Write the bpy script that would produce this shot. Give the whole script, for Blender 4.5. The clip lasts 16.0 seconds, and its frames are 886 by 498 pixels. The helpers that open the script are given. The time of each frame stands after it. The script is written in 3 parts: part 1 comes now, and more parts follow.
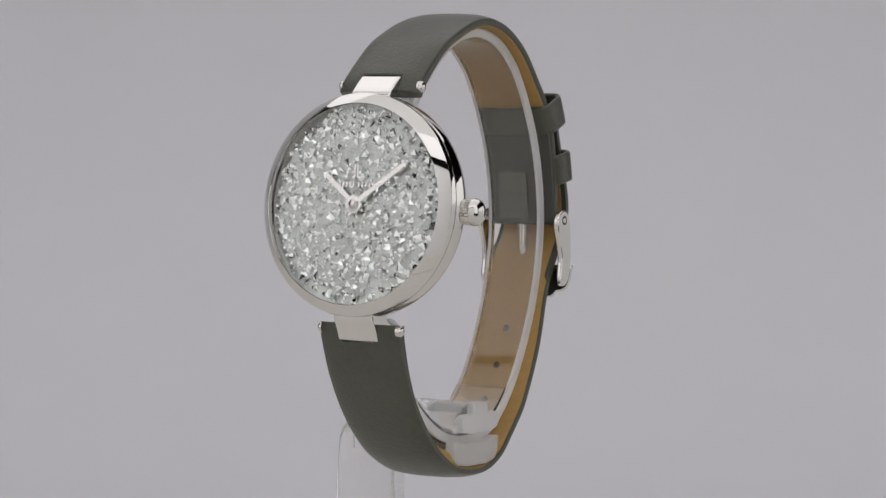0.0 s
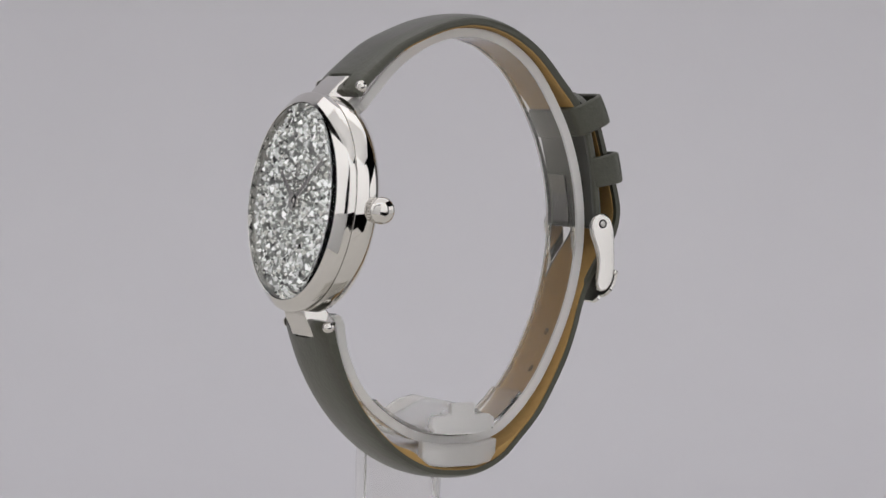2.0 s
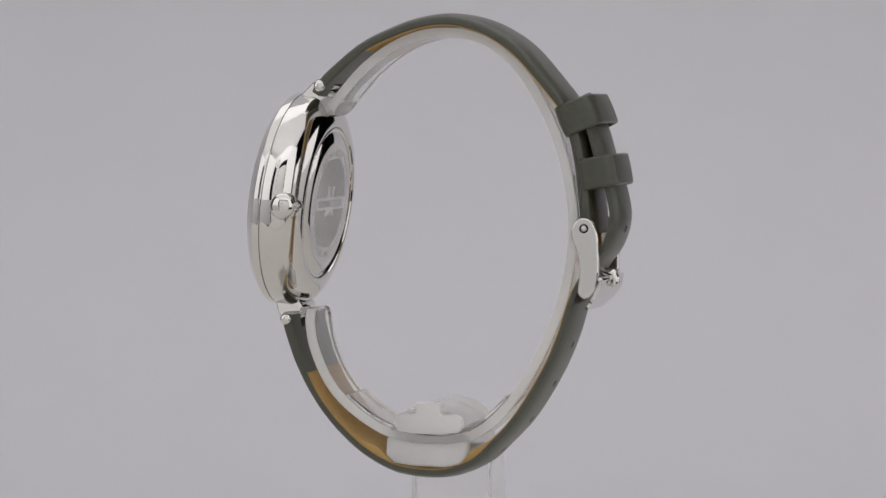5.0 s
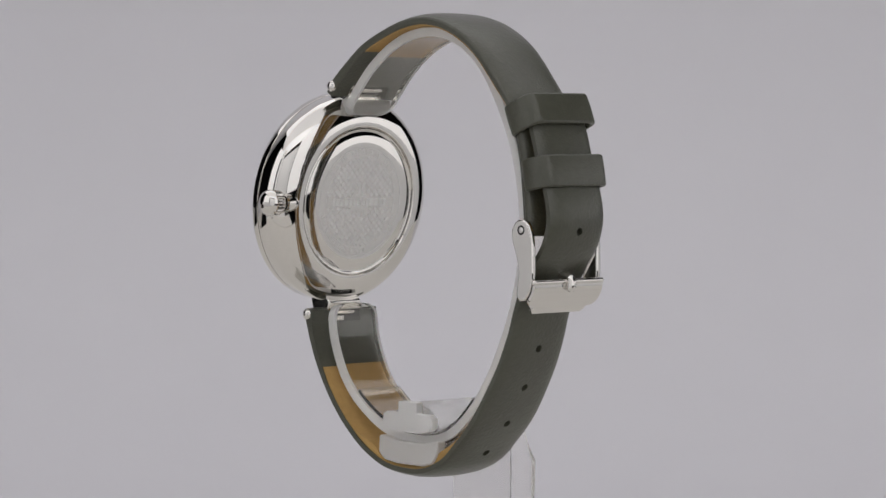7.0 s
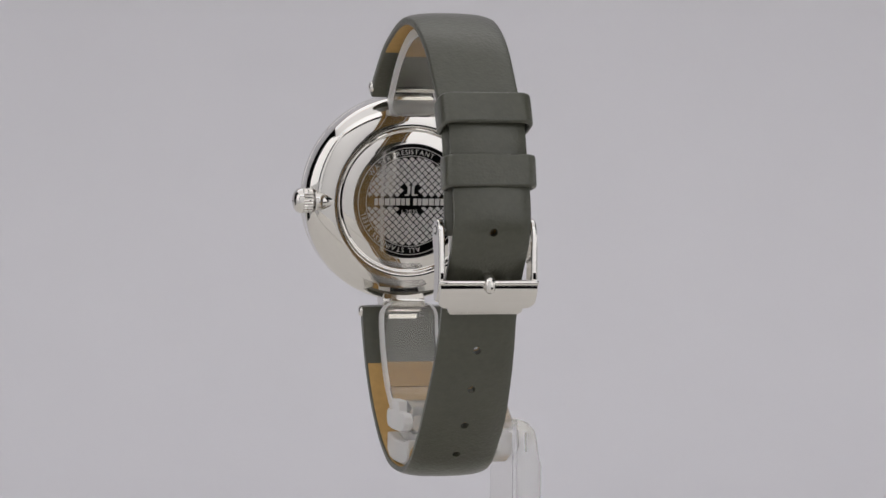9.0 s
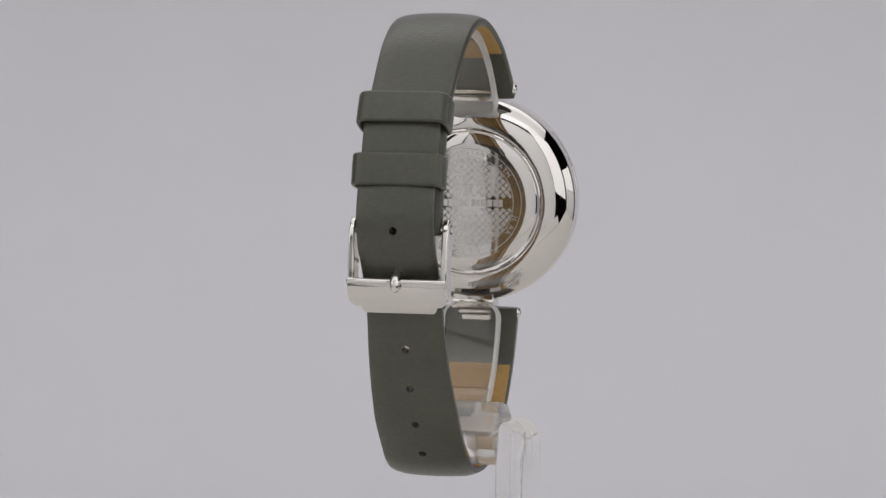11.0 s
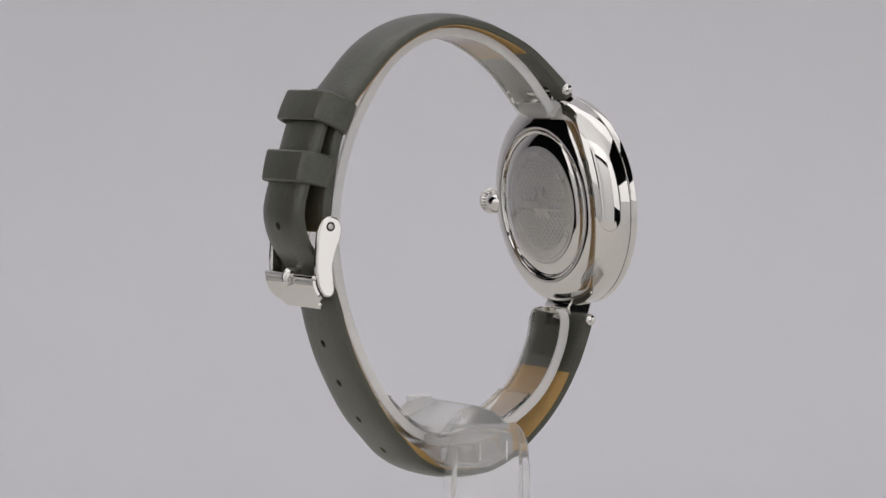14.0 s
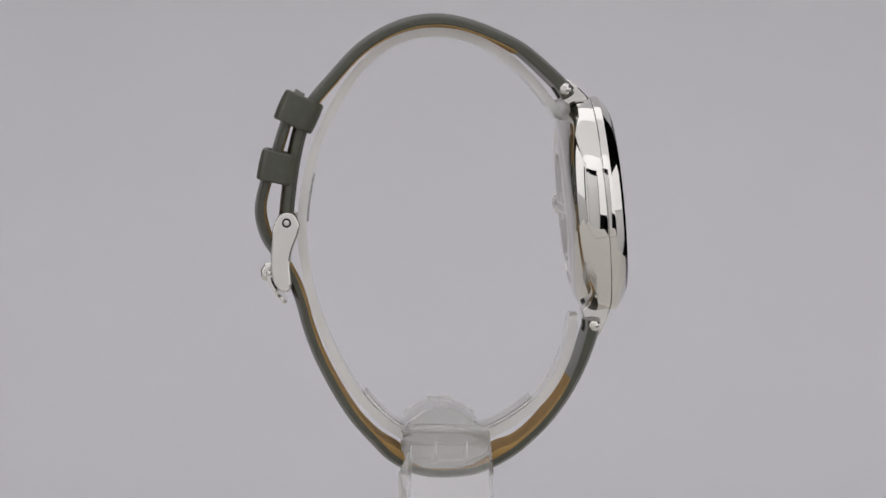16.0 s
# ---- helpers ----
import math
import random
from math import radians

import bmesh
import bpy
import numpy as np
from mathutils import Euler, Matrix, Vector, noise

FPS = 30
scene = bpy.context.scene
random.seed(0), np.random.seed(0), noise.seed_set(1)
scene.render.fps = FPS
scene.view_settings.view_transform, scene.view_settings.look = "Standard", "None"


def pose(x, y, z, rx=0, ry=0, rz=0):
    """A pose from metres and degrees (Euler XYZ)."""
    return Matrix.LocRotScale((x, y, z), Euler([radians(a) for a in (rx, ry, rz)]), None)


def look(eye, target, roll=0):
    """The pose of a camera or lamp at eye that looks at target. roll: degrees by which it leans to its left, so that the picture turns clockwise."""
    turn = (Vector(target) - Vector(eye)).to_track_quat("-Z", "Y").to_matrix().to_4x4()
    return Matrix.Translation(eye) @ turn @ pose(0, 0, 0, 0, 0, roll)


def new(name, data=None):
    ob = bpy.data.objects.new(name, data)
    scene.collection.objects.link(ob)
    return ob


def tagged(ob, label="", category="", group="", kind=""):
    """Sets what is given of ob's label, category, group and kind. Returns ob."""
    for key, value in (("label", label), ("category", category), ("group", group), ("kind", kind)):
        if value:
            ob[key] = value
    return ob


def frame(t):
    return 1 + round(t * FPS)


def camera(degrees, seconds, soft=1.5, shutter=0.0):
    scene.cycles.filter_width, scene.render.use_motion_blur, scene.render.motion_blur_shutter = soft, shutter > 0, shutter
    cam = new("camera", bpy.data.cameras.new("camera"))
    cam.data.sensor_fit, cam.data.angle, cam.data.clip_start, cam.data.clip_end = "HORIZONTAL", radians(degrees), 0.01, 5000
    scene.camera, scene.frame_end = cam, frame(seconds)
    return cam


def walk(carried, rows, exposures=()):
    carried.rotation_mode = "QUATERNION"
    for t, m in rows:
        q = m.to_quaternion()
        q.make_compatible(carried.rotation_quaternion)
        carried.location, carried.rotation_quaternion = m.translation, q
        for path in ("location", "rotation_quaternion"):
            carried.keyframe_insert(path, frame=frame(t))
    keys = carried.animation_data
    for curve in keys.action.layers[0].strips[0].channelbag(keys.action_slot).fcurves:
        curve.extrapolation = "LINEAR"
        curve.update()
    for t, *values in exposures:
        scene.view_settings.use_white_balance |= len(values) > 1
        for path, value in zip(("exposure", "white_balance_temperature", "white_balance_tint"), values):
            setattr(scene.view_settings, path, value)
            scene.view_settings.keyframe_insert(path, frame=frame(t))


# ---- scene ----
cam = camera(15.88, 16.0, soft=1.5)
EYE = (0.0, -0.5373, 0.02596)
walk(cam, [(0.0, look(EYE, (0, 0, 0), 0.76)), (16.0, look(EYE, (0, 0, 0), 0.76))], exposures=[(0.0, -0.37), (1.5, -0.28), (3.5, -0.31), (7.0, -0.31), (9.0, -0.21), (14.0, -0.22), (16.0, -0.31)])

START_TURN, TURN_RATE = -32.0, -14.75        # degrees, degrees per second

# ---- world: the unlit studio round the set ----
world = bpy.data.worlds.new("studio")
scene.world = world
world.use_nodes = True
world.node_tree.nodes["Background"].inputs[0].default_value = (0.03, 0.03, 0.032, 1)
world.node_tree.nodes["Background"].inputs[1].default_value = 1.0


# ---- materials ----
def material(name, colour, rough=0.5, metal=0.0, grain=0.0, grain_scale=400.0, bump=0.0, bump_scale=800.0, bump_depth=0.0002,
             specular=0.5, stretch=(1, 1, 1), rough_vary=0.0, crease=0.0):
    m = bpy.data.materials.new(name)
    m.use_nodes = True
    nt = m.node_tree
    b = nt.nodes["Principled BSDF"]
    b.inputs["Base Color"].default_value = (*colour, 1)
    b.inputs["Roughness"].default_value = rough
    b.inputs["Metallic"].default_value = metal
    b.inputs["Specular IOR Level"].default_value = specular
    co = nt.nodes.new("ShaderNodeTexCoord")
    mp = nt.nodes.new("ShaderNodeMapping")
    mp.inputs["Scale"].default_value = stretch
    nt.links.new(co.outputs["Object"], mp.inputs["Vector"])
    if grain:
        fine = nt.nodes.new("ShaderNodeTexNoise")
        fine.inputs["Scale"].default_value = grain_scale
        fine.inputs["Detail"].default_value = 5
        broad = nt.nodes.new("ShaderNodeTexNoise")
        broad.inputs["Scale"].default_value = grain_scale * 0.09
        add = nt.nodes.new("ShaderNodeMath")
        add.operation = "ADD"
        nt.links.new(mp.outputs[0], fine.inputs["Vector"])
        nt.links.new(mp.outputs[0], broad.inputs["Vector"])
        nt.links.new(fine.outputs["Fac"], add.inputs[0])
        nt.links.new(broad.outputs["Fac"], add.inputs[1])
        ramp = nt.nodes.new("ShaderNodeMapRange")
        ramp.inputs["From Min"].default_value, ramp.inputs["From Max"].default_value = 0.6, 1.4
        ramp.inputs["To Min"].default_value, ramp.inputs["To Max"].default_value = 1 - grain, 1 + grain
        nt.links.new(add.outputs[0], ramp.inputs["Value"])
        mix = nt.nodes.new("ShaderNodeVectorMath")
        mix.operation = "SCALE"
        mix.inputs[0].default_value = colour
        nt.links.new(ramp.outputs[0], mix.inputs["Scale"])
        nt.links.new(mix.outputs[0], b.inputs["Base Color"])
        if rough_vary:
            rr = nt.nodes.new("ShaderNodeMapRange")
            rr.inputs["To Min"].default_value, rr.inputs["To Max"].default_value = rough - rough_vary, rough + rough_vary
            nt.links.new(broad.outputs["Fac"], rr.inputs["Value"])
            nt.links.new(rr.outputs[0], b.inputs["Roughness"])
    if bump:
        pebble = nt.nodes.new("ShaderNodeTexVoronoi")
        pebble.inputs["Scale"].default_value = bump_scale
        pores = nt.nodes.new("ShaderNodeTexNoise")
        pores.inputs["Scale"].default_value = bump_scale * 0.6
        pores.inputs["Detail"].default_value = 4
        nt.links.new(mp.outputs[0], pebble.inputs["Vector"])
        nt.links.new(mp.outputs[0], pores.inputs["Vector"])
        both = nt.nodes.new("ShaderNodeMath")
        both.operation = "ADD"
        nt.links.new(pebble.outputs["Distance"], both.inputs[0])
        nt.links.new(pores.outputs["Fac"], both.inputs[1])
        if crease:
            fold = nt.nodes.new("ShaderNodeTexNoise")
            fold.inputs["Scale"].default_value = bump_scale * 0.35
            fold.inputs["Detail"].default_value = 3
            fold.inputs["Distortion"].default_value = 1.2
            patch = nt.nodes.new("ShaderNodeTexNoise")
            patch.inputs["Scale"].default_value = 90
            sharp = nt.nodes.new("ShaderNodeMapRange")
            sharp.inputs["From Min"].default_value, sharp.inputs["From Max"].default_value = 0.42, 0.66
            sharp.inputs["To Min"].default_value, sharp.inputs["To Max"].default_value = 0.15, crease
            nt.links.new(mp.outputs[0], fold.inputs["Vector"])
            nt.links.new(co.outputs["Object"], patch.inputs["Vector"])
            nt.links.new(patch.outputs["Fac"], sharp.inputs["Value"])
            folded = nt.nodes.new("ShaderNodeMath")
            folded.operation = "MULTIPLY_ADD"
            nt.links.new(fold.outputs["Fac"], folded.inputs[0])
            nt.links.new(sharp.outputs[0], folded.inputs[1])
            nt.links.new(both.outputs[0], folded.inputs[2])
            both = folded
        bp = nt.nodes.new("ShaderNodeBump")
        bp.inputs["Strength"].default_value = bump
        bp.inputs["Distance"].default_value = bump_depth
        nt.links.new(both.outputs[0], bp.inputs["Height"])
        nt.links.new(bp.outputs[0], b.inputs["Normal"])
    return m


def clear(name, ior, rough=0.0, tint=(1, 1, 1), through_part=1.0):
    m = bpy.data.materials.new(name)
    m.use_nodes = True
    b = m.node_tree.nodes["Principled BSDF"]
    b.inputs["Base Color"].default_value = (*tint, 1)
    b.inputs["Transmission Weight"].default_value = through_part
    b.inputs["IOR"].default_value = ior
    b.inputs["Roughness"].default_value = rough
    return m


def glow(name, colour, strength):
    m = bpy.data.materials.new(name)
    m.use_nodes = True
    b = m.node_tree.nodes["Principled BSDF"]
    b.inputs["Base Color"].default_value = (0.8, 0.8, 0.8, 1)
    b.inputs["Emission Color"].default_value = (*colour, 1)
    b.inputs["Emission Strength"].default_value = strength
    return m


LEATHER = material("grey_green_leather", (0.062, 0.063, 0.0455), 0.33, grain=0.16, grain_scale=900, bump=0.42, bump_scale=1900,
                   bump_depth=0.0001, specular=0.6, rough_vary=0.08, crease=1.1, stretch=(1.0, 1.0, 1.25))
LINING = material("tan_lining", (0.44, 0.275, 0.10), 0.7, grain=0.14, grain_scale=700, bump=0.2, bump_scale=2200, bump_depth=0.00004, specular=0.25)
LINING_DARK = material("grey_lining", (0.075, 0.075, 0.066), 0.62, grain=0.12, grain_scale=700, bump=0.2, bump_scale=2000, bump_depth=0.00004)
STEEL = material("polished_steel", (0.73, 0.71, 0.68), 0.05, 1.0, grain=0.02, grain_scale=300, rough_vary=0.012)
STEEL_SOFT = material("satin_steel", (0.72, 0.71, 0.69), 0.3, 1.0, grain=0.06, grain_scale=1500, bump=0.1, bump_scale=4000, bump_depth=0.00003)
STONE = material("silver_crystal", (0.94, 0.96, 0.94), 0.11, 1.0, grain=0.10, grain_scale=700)
BED = material("crystal_bed", (0.5, 0.51, 0.49), 0.3, 1.0, grain=0.2, grain_scale=1500)
ACRYLIC = clear("clear_acrylic", 1.43, 0.03, (0.995, 0.98, 0.94), 0.99)
FROST = clear("frosted_acrylic", 1.2, 0.3, (0.99, 0.985, 0.975), 0.64)
POST = clear("thin_clear_acrylic", 1.1, 0.06, (0.995, 0.99, 0.985), 0.88)
MOULDED = clear("hazy_moulded_acrylic", 1.2, 0.12, (0.99, 0.985, 0.98), 0.82)
GLASS = clear("watch_glass", 1.22, 0.0)
PAPER = material("backdrop_paper", (0.66, 0.65, 0.68), 0.9, grain=0.015, grain_scale=30, specular=0.1)
TABLE = material("cream_table", (0.72, 0.70, 0.66), 0.6, grain=0.04, grain_scale=60, bump=0.1, bump_scale=400, specular=0.3)
DARK_WALL = material("charcoal_wall", (0.035, 0.035, 0.037), 0.9, grain=0.1, grain_scale=20, specular=0.2)
BLACK = material("black_fabric", (0.012, 0.012, 0.012), 0.85, grain=0.15, grain_scale=300)
UPPER_LIGHT = glow("softbox_diffuser", (1.0, 0.985, 0.995), 0.75)
LOW_LIGHT = glow("dim_diffuser", (1.0, 0.985, 0.995), 0.26)
STRIP = glow("strip_diffuser", (1.0, 0.985, 0.995), 0.5)
BRIGHT = glow("bright_diffuser", (1.0, 0.985, 0.995), 0.82)
# Glow of the added panel that replaces an unseen grey wall.
FRONT = glow("front_wall_glow", (1.0, 0.985, 0.995), 0.5)
TOP_LIGHT = glow("overhead_diffuser", (1.0, 0.985, 0.995), 1.25)
TOP_DIM = glow("dim_overhead_diffuser", (1.0, 0.985, 0.995), 0.62)

# ---- building helpers; shapes are drawn in millimetres ----
ROOT = {}


def thing(name, at, label, category, kind="", group=""):
    ob = new(name)
    ob.empty_display_size = 0.01
    ob.location = [c * 0.001 for c in at]
    ROOT[ob] = Vector(at)
    return tagged(ob, label, category, group, kind)


def smooth_by_angle(me, degrees):
    me.polygons.foreach_set("use_smooth", [True] * len(me.polygons))
    me.set_sharp_from_angle(angle=radians(degrees))


def part(name, bm, mat, parent=None, label="", bevel=0.0, smooth=35, segments=2, kind="", shell=0.0):
    root = parent
    while root is not None and root not in ROOT:
        root = root.parent
    shift = ROOT[root] if root is not None else Vector((0, 0, 0))
    bmesh.ops.recalc_face_normals(bm, faces=bm.faces)
    me = bpy.data.meshes.new(name)
    bmesh.ops.translate(bm, verts=bm.verts, vec=-shift)
    bmesh.ops.scale(bm, verts=bm.verts, vec=(0.001, 0.001, 0.001))
    bm.to_mesh(me)
    bm.free()
    me.materials.append(mat)
    if smooth:
        smooth_by_angle(me, smooth)
    ob = new(name, me)
    ob.parent = parent
    if bevel:
        mod = ob.modifiers.new("bevel", "BEVEL")
        mod.width, mod.segments, mod.limit_method, mod.angle_limit = bevel * 0.001, segments, "ANGLE", radians(40)
        mod.harden_normals = False
    if shell:
        mod = ob.modifiers.new("shell", "SOLIDIFY")
        mod.thickness, mod.offset = shell * 0.001, -1
    return tagged(ob, label, "", "", kind)


def spline(points, step):
    """Points at about even steps along a smooth curve through the given ones."""
    p = [Vector(q) for q in points]
    out = []
    for i in range(len(p) - 1):
        a, b, c, d = p[max(i - 1, 0)], p[i], p[i + 1], p[min(i + 2, len(p) - 1)]
        n = max(1, round((c - b).length / step))
        for k in range(n):
            u = k / n
            out.append(0.5 * (2 * b + (c - a) * u + (2 * a - 5 * b + 4 * c - d) * u * u + (3 * b - a - 3 * c + d) * u ** 3))
    return out + [p[-1]]


class Way:
    """A curve in the plane of the strap's loop, measured by its length, with its outward side."""

    def __init__(self, points, side):
        self.p = spline(points, 0.4)
        self.s = [0.0]
        for a, b in zip(self.p, self.p[1:]):
            self.s.append(self.s[-1] + (b - a).length)
        self.side, self.length = side, self.s[-1]

    def at(self, s, out=0.0):
        s = min(max(s, -3.0), self.length + 3.0)
        i = 0
        while i < len(self.s) - 2 and self.s[i + 1] < s:
            i += 1
        a, b = self.p[i], self.p[i + 1]
        u = (s - self.s[i]) / max(self.s[i + 1] - self.s[i], 1e-6)
        c0, c1 = self.p[max(i - 2, 0)], self.p[min(i + 3, len(self.p) - 1)]
        t = (c1 - c0).normalized()
        n = Vector((-t.y, t.x)) * self.side
        return a.lerp(b, u) + n * out, t, n

    def nearest(self, y, z):
        return min(range(len(self.p)), key=lambda i: (self.p[i] - Vector((y, z))).length)


def slab(way, s0, s1, half, top, bottom, keep=None, holes=(), hole_r=0.7, step=0.8, columns=9, centre=0.25, pad=0.0):
    """A bent sheet along a way: half(s) its half width, top and bottom its offsets, keep(x, s) where there is sheet, with round holes."""
    rows = {round(s0 + (s1 - s0) * i / max(1, round((s1 - s0) / step)), 4) for i in range(max(1, round((s1 - s0) / step)) + 1)}
    for h in holes:
        rows = {r for r in rows if abs(r - h) > hole_r * 1.6}
        rows |= {round(h - hole_r, 4), round(h, 4), round(h + hole_r, 4)}
    rows = sorted(rows)
    us = sorted({round(-1 + 2 * i / (columns - 1), 4) for i in range(columns)} | {-0.96, 0.96, -0.88, 0.88})
    bm = bmesh.new()

    def place(x, s, u, which):
        off = top(s) - pad * (abs(u) ** 6 + 0.65 * u * u) if which == 0 else bottom(s) + 0.25 * pad * abs(u) ** 6
        q, _, _ = way.at(s, off)
        return Vector(((centre(s) if callable(centre) else centre) + x, q.x, q.y))
    grid = {}

    def vert(i, j, which):
        key = (i, j, which)
        if key not in grid:
            s, u = rows[i], us[j]
            x = u * half(s)
            grid[key] = bm.verts.new(place(XS[j] if XS[j] is not None and holes else x, s, u, which))
        return grid[key]
    XS = [None] * len(us)
    if holes:
        us = sorted({-1.0, -0.96, -0.88, -0.7, -0.4, -0.2, 0.0, 0.2, 0.4, 0.7, 0.88, 0.96, 1.0})
        XS = [None] * len(us)
        XS[us.index(-0.2)], XS[us.index(0.0)], XS[us.index(0.2)] = -hole_r, 0.0, hole_r
    mid = us.index(0.0) if 0.0 in us else -1
    cells = set()
    for i in range(len(rows) - 1):
        for j in range(len(us) - 1):
            s, u = (rows[i] + rows[i + 1]) / 2, (us[j] + us[j + 1]) / 2
            if keep is not None and not keep(u * half(s), s):
                continue
            if holes and j in (mid - 1, mid) and any(abs(s - h) < hole_r for h in holes):
                continue
            cells.add((i, j))
    edges = {}
    for i, j in cells:
        for which in (0, 1):
            bm.faces.new([vert(i, j, which), vert(i + 1, j, which), vert(i + 1, j + 1, which), vert(i, j + 1, which)])
        for e in (((i, j), (i + 1, j)), ((i + 1, j), (i + 1, j + 1)), ((i + 1, j + 1), (i, j + 1)), ((i, j + 1), (i, j))):
            k = tuple(sorted(e))
            edges[k] = edges.get(k, 0) + 1
    for (a, b), n in edges.items():
        if n == 1:
            bm.faces.new([vert(*a, 0), vert(*b, 0), vert(*b, 1), vert(*a, 1)])
    for h in holes:
        i = rows.index(round(h, 4))
        for di in (-1, 1):
            for dj in (-1, 1):
                for which in (0, 1):
                    v = grid.get((i + di, mid + dj, which))
                    if v:
                        v.co = place(dj * hole_r * 0.72, h + di * hole_r * 0.72, 0, which)
    return bm


def extrude(outline, x0, x1, bm=None):
    """A solid with the given outline in (y, z) between two x."""
    bm = bm or bmesh.new()
    a = [bm.verts.new((x0, y, z)) for y, z in outline]
    b = [bm.verts.new((x1, y, z)) for y, z in outline]
    bm.faces.new(a)
    bm.faces.new(list(reversed(b)))
    n = len(outline)
    for i in range(n):
        bm.faces.new([a[i], a[(i + 1) % n], b[(i + 1) % n], b[i]])
    return bm


def tube(points, r, sides=12, bm=None, ends=True):
    """A round bar along points in space, with rounded ends."""
    bm = bm or bmesh.new()
    p = [Vector(q) for q in points]
    rings = []
    ext = []
    for i, q in enumerate(p):
        t = (p[min(i + 1, len(p) - 1)] - p[max(i - 1, 0)]).normalized()
        ext.append((q, t, r))
    if ends:
        q, t, _ = ext[0]
        head = [(q - t * r * math.sin(a), t, max(r * math.cos(a), 0.02)) for a in (1.5, 1.1, 0.7, 0.35)]
        q, t, _ = ext[-1]
        tail = [(q + t * r * math.sin(a), t, max(r * math.cos(a), 0.02)) for a in (0.35, 0.7, 1.1, 1.5)]
        ext = head + ext + tail
    for q, t, rad in ext:
        side = t.orthogonal().normalized() if abs(t.x) > 0.9 else t.cross(Vector((1, 0, 0))).normalized()
        up = t.cross(side)
        rings.append([bm.verts.new(q + rad * (math.cos(2 * math.pi * k / sides) * side + math.sin(2 * math.pi * k / sides) * up)) for k in range(sides)])
    for a, b in zip(rings, rings[1:]):
        for k in range(sides):
            bm.faces.new([a[k], a[(k + 1) % sides], b[(k + 1) % sides], b[k]])
    bm.faces.new(rings[0])
    bm.faces.new(list(reversed(rings[-1])))
    return bm


def lathe(profile, seg, place, bm=None, close=False):
    """A turned body: profile of (radius, height), turned about the height's axis, set by the matrix place."""
    bm = bm or bmesh.new()
    rings = []
    for r, h in profile:
        if r < 1e-6:
            rings.append([bm.verts.new(place @ Vector((0, 0, h)))])
        else:
            rings.append([bm.verts.new(place @ Vector((r * math.cos(2 * math.pi * k / seg), r * math.sin(2 * math.pi * k / seg), h))) for k in range(seg)])
    pairs = list(zip(rings, rings[1:])) + ([(rings[-1], rings[0])] if close else [])
    for a, b in pairs:
        for k in range(seg):
            l = (k + 1) % seg
            if len(a) == 1 and len(b) == 1:
                continue
            if len(a) == 1:
                bm.faces.new([a[0], b[l], b[k]])
            elif len(b) == 1:
                bm.faces.new([a[k], a[l], b[0]])
            else:
                bm.faces.new([a[k], a[l], b[l], b[k]])
    return bm


def box(lo, hi, bm=None):
    return extrude([(lo[1], lo[2]), (hi[1], lo[2]), (hi[1], hi[2]), (lo[1], hi[2])], lo[0], hi[0], bm)


def letters(text, size, depth, bm, place):
    """Adds a text's letters, centred, as thin solids to bm, each character set by place(x)."""
    total, made = 0.0, []
    for ch in text:
        if ch == " ":
            total += size * 0.42
            continue
        cu = bpy.data.curves.new("letter", "FONT")
        cu.body, cu.size, cu.extrude, cu.align_x, cu.resolution_u = ch, size, depth, "CENTER", 3
        ob = bpy.data.objects.new("letter", cu)
        scene.collection.objects.link(ob)
        bpy.context.view_layer.update()
        me = bpy.data.meshes.new_from_object(ob.evaluated_get(bpy.context.evaluated_depsgraph_get()))
        wide = max(v.co.x for v in me.vertices) - min(v.co.x for v in me.vertices)
        made.append((me, total + wide / 2))
        total += wide + size * 0.16
        bpy.data.objects.remove(ob)
        bpy.data.curves.remove(cu)
    for me, x in made:
        me.transform(place(x - total / 2))
        bm.from_mesh(me)
        bpy.data.meshes.remove(me)
    return bm


# ---- the studio: table, backdrop, softboxes, walls ----
FLOOR = -100.0


def structure(name, bm, mat, label, smooth=0, bevel=0.0):
    return tagged(part(name, bm, mat, None, label, bevel, smooth), label, name.split("_")[0], "", "structure")


def backdrop():
    bm = bmesh.new()
    line = [(330.0, FLOOR + 4.0)] + [(330 + 170 * math.sin(a * math.pi / 24), FLOOR + 174 - 170 * math.cos(a * math.pi / 24)) for a in range(1, 13)] + [(500.0, 1500.0)]
    extrude(line + list(reversed([(y + 3, z - 3) for y, z in line])), -830, 340, bm)
    structure("backdrop", bm, PAPER, "light grey paper backdrop swept up behind the watch", smooth=40)


backdrop()
structure("floor", box((-2000, -2000, -840), (2000, 2000, -800)), DARK_WALL, "dark studio floor round the table")


def one_table(name, x0, x1, y0, label):
    root = thing(name, ((x0 + x1) / 2, (y0 + 620) / 2, -800), label, "table")
    part("tabletop", box((x0, y0, FLOOR - 30), (x1, 620, FLOOR)), TABLE, root, "matt cream tabletop", bevel=3)
    for x in (x0 + 40, x1 - 40):
        for y in (y0 + 40, 570):
            part("leg", box((x - 20, y - 20, -800), (x + 20, y + 20, FLOOR - 30)), BLACK, root, smooth=0)


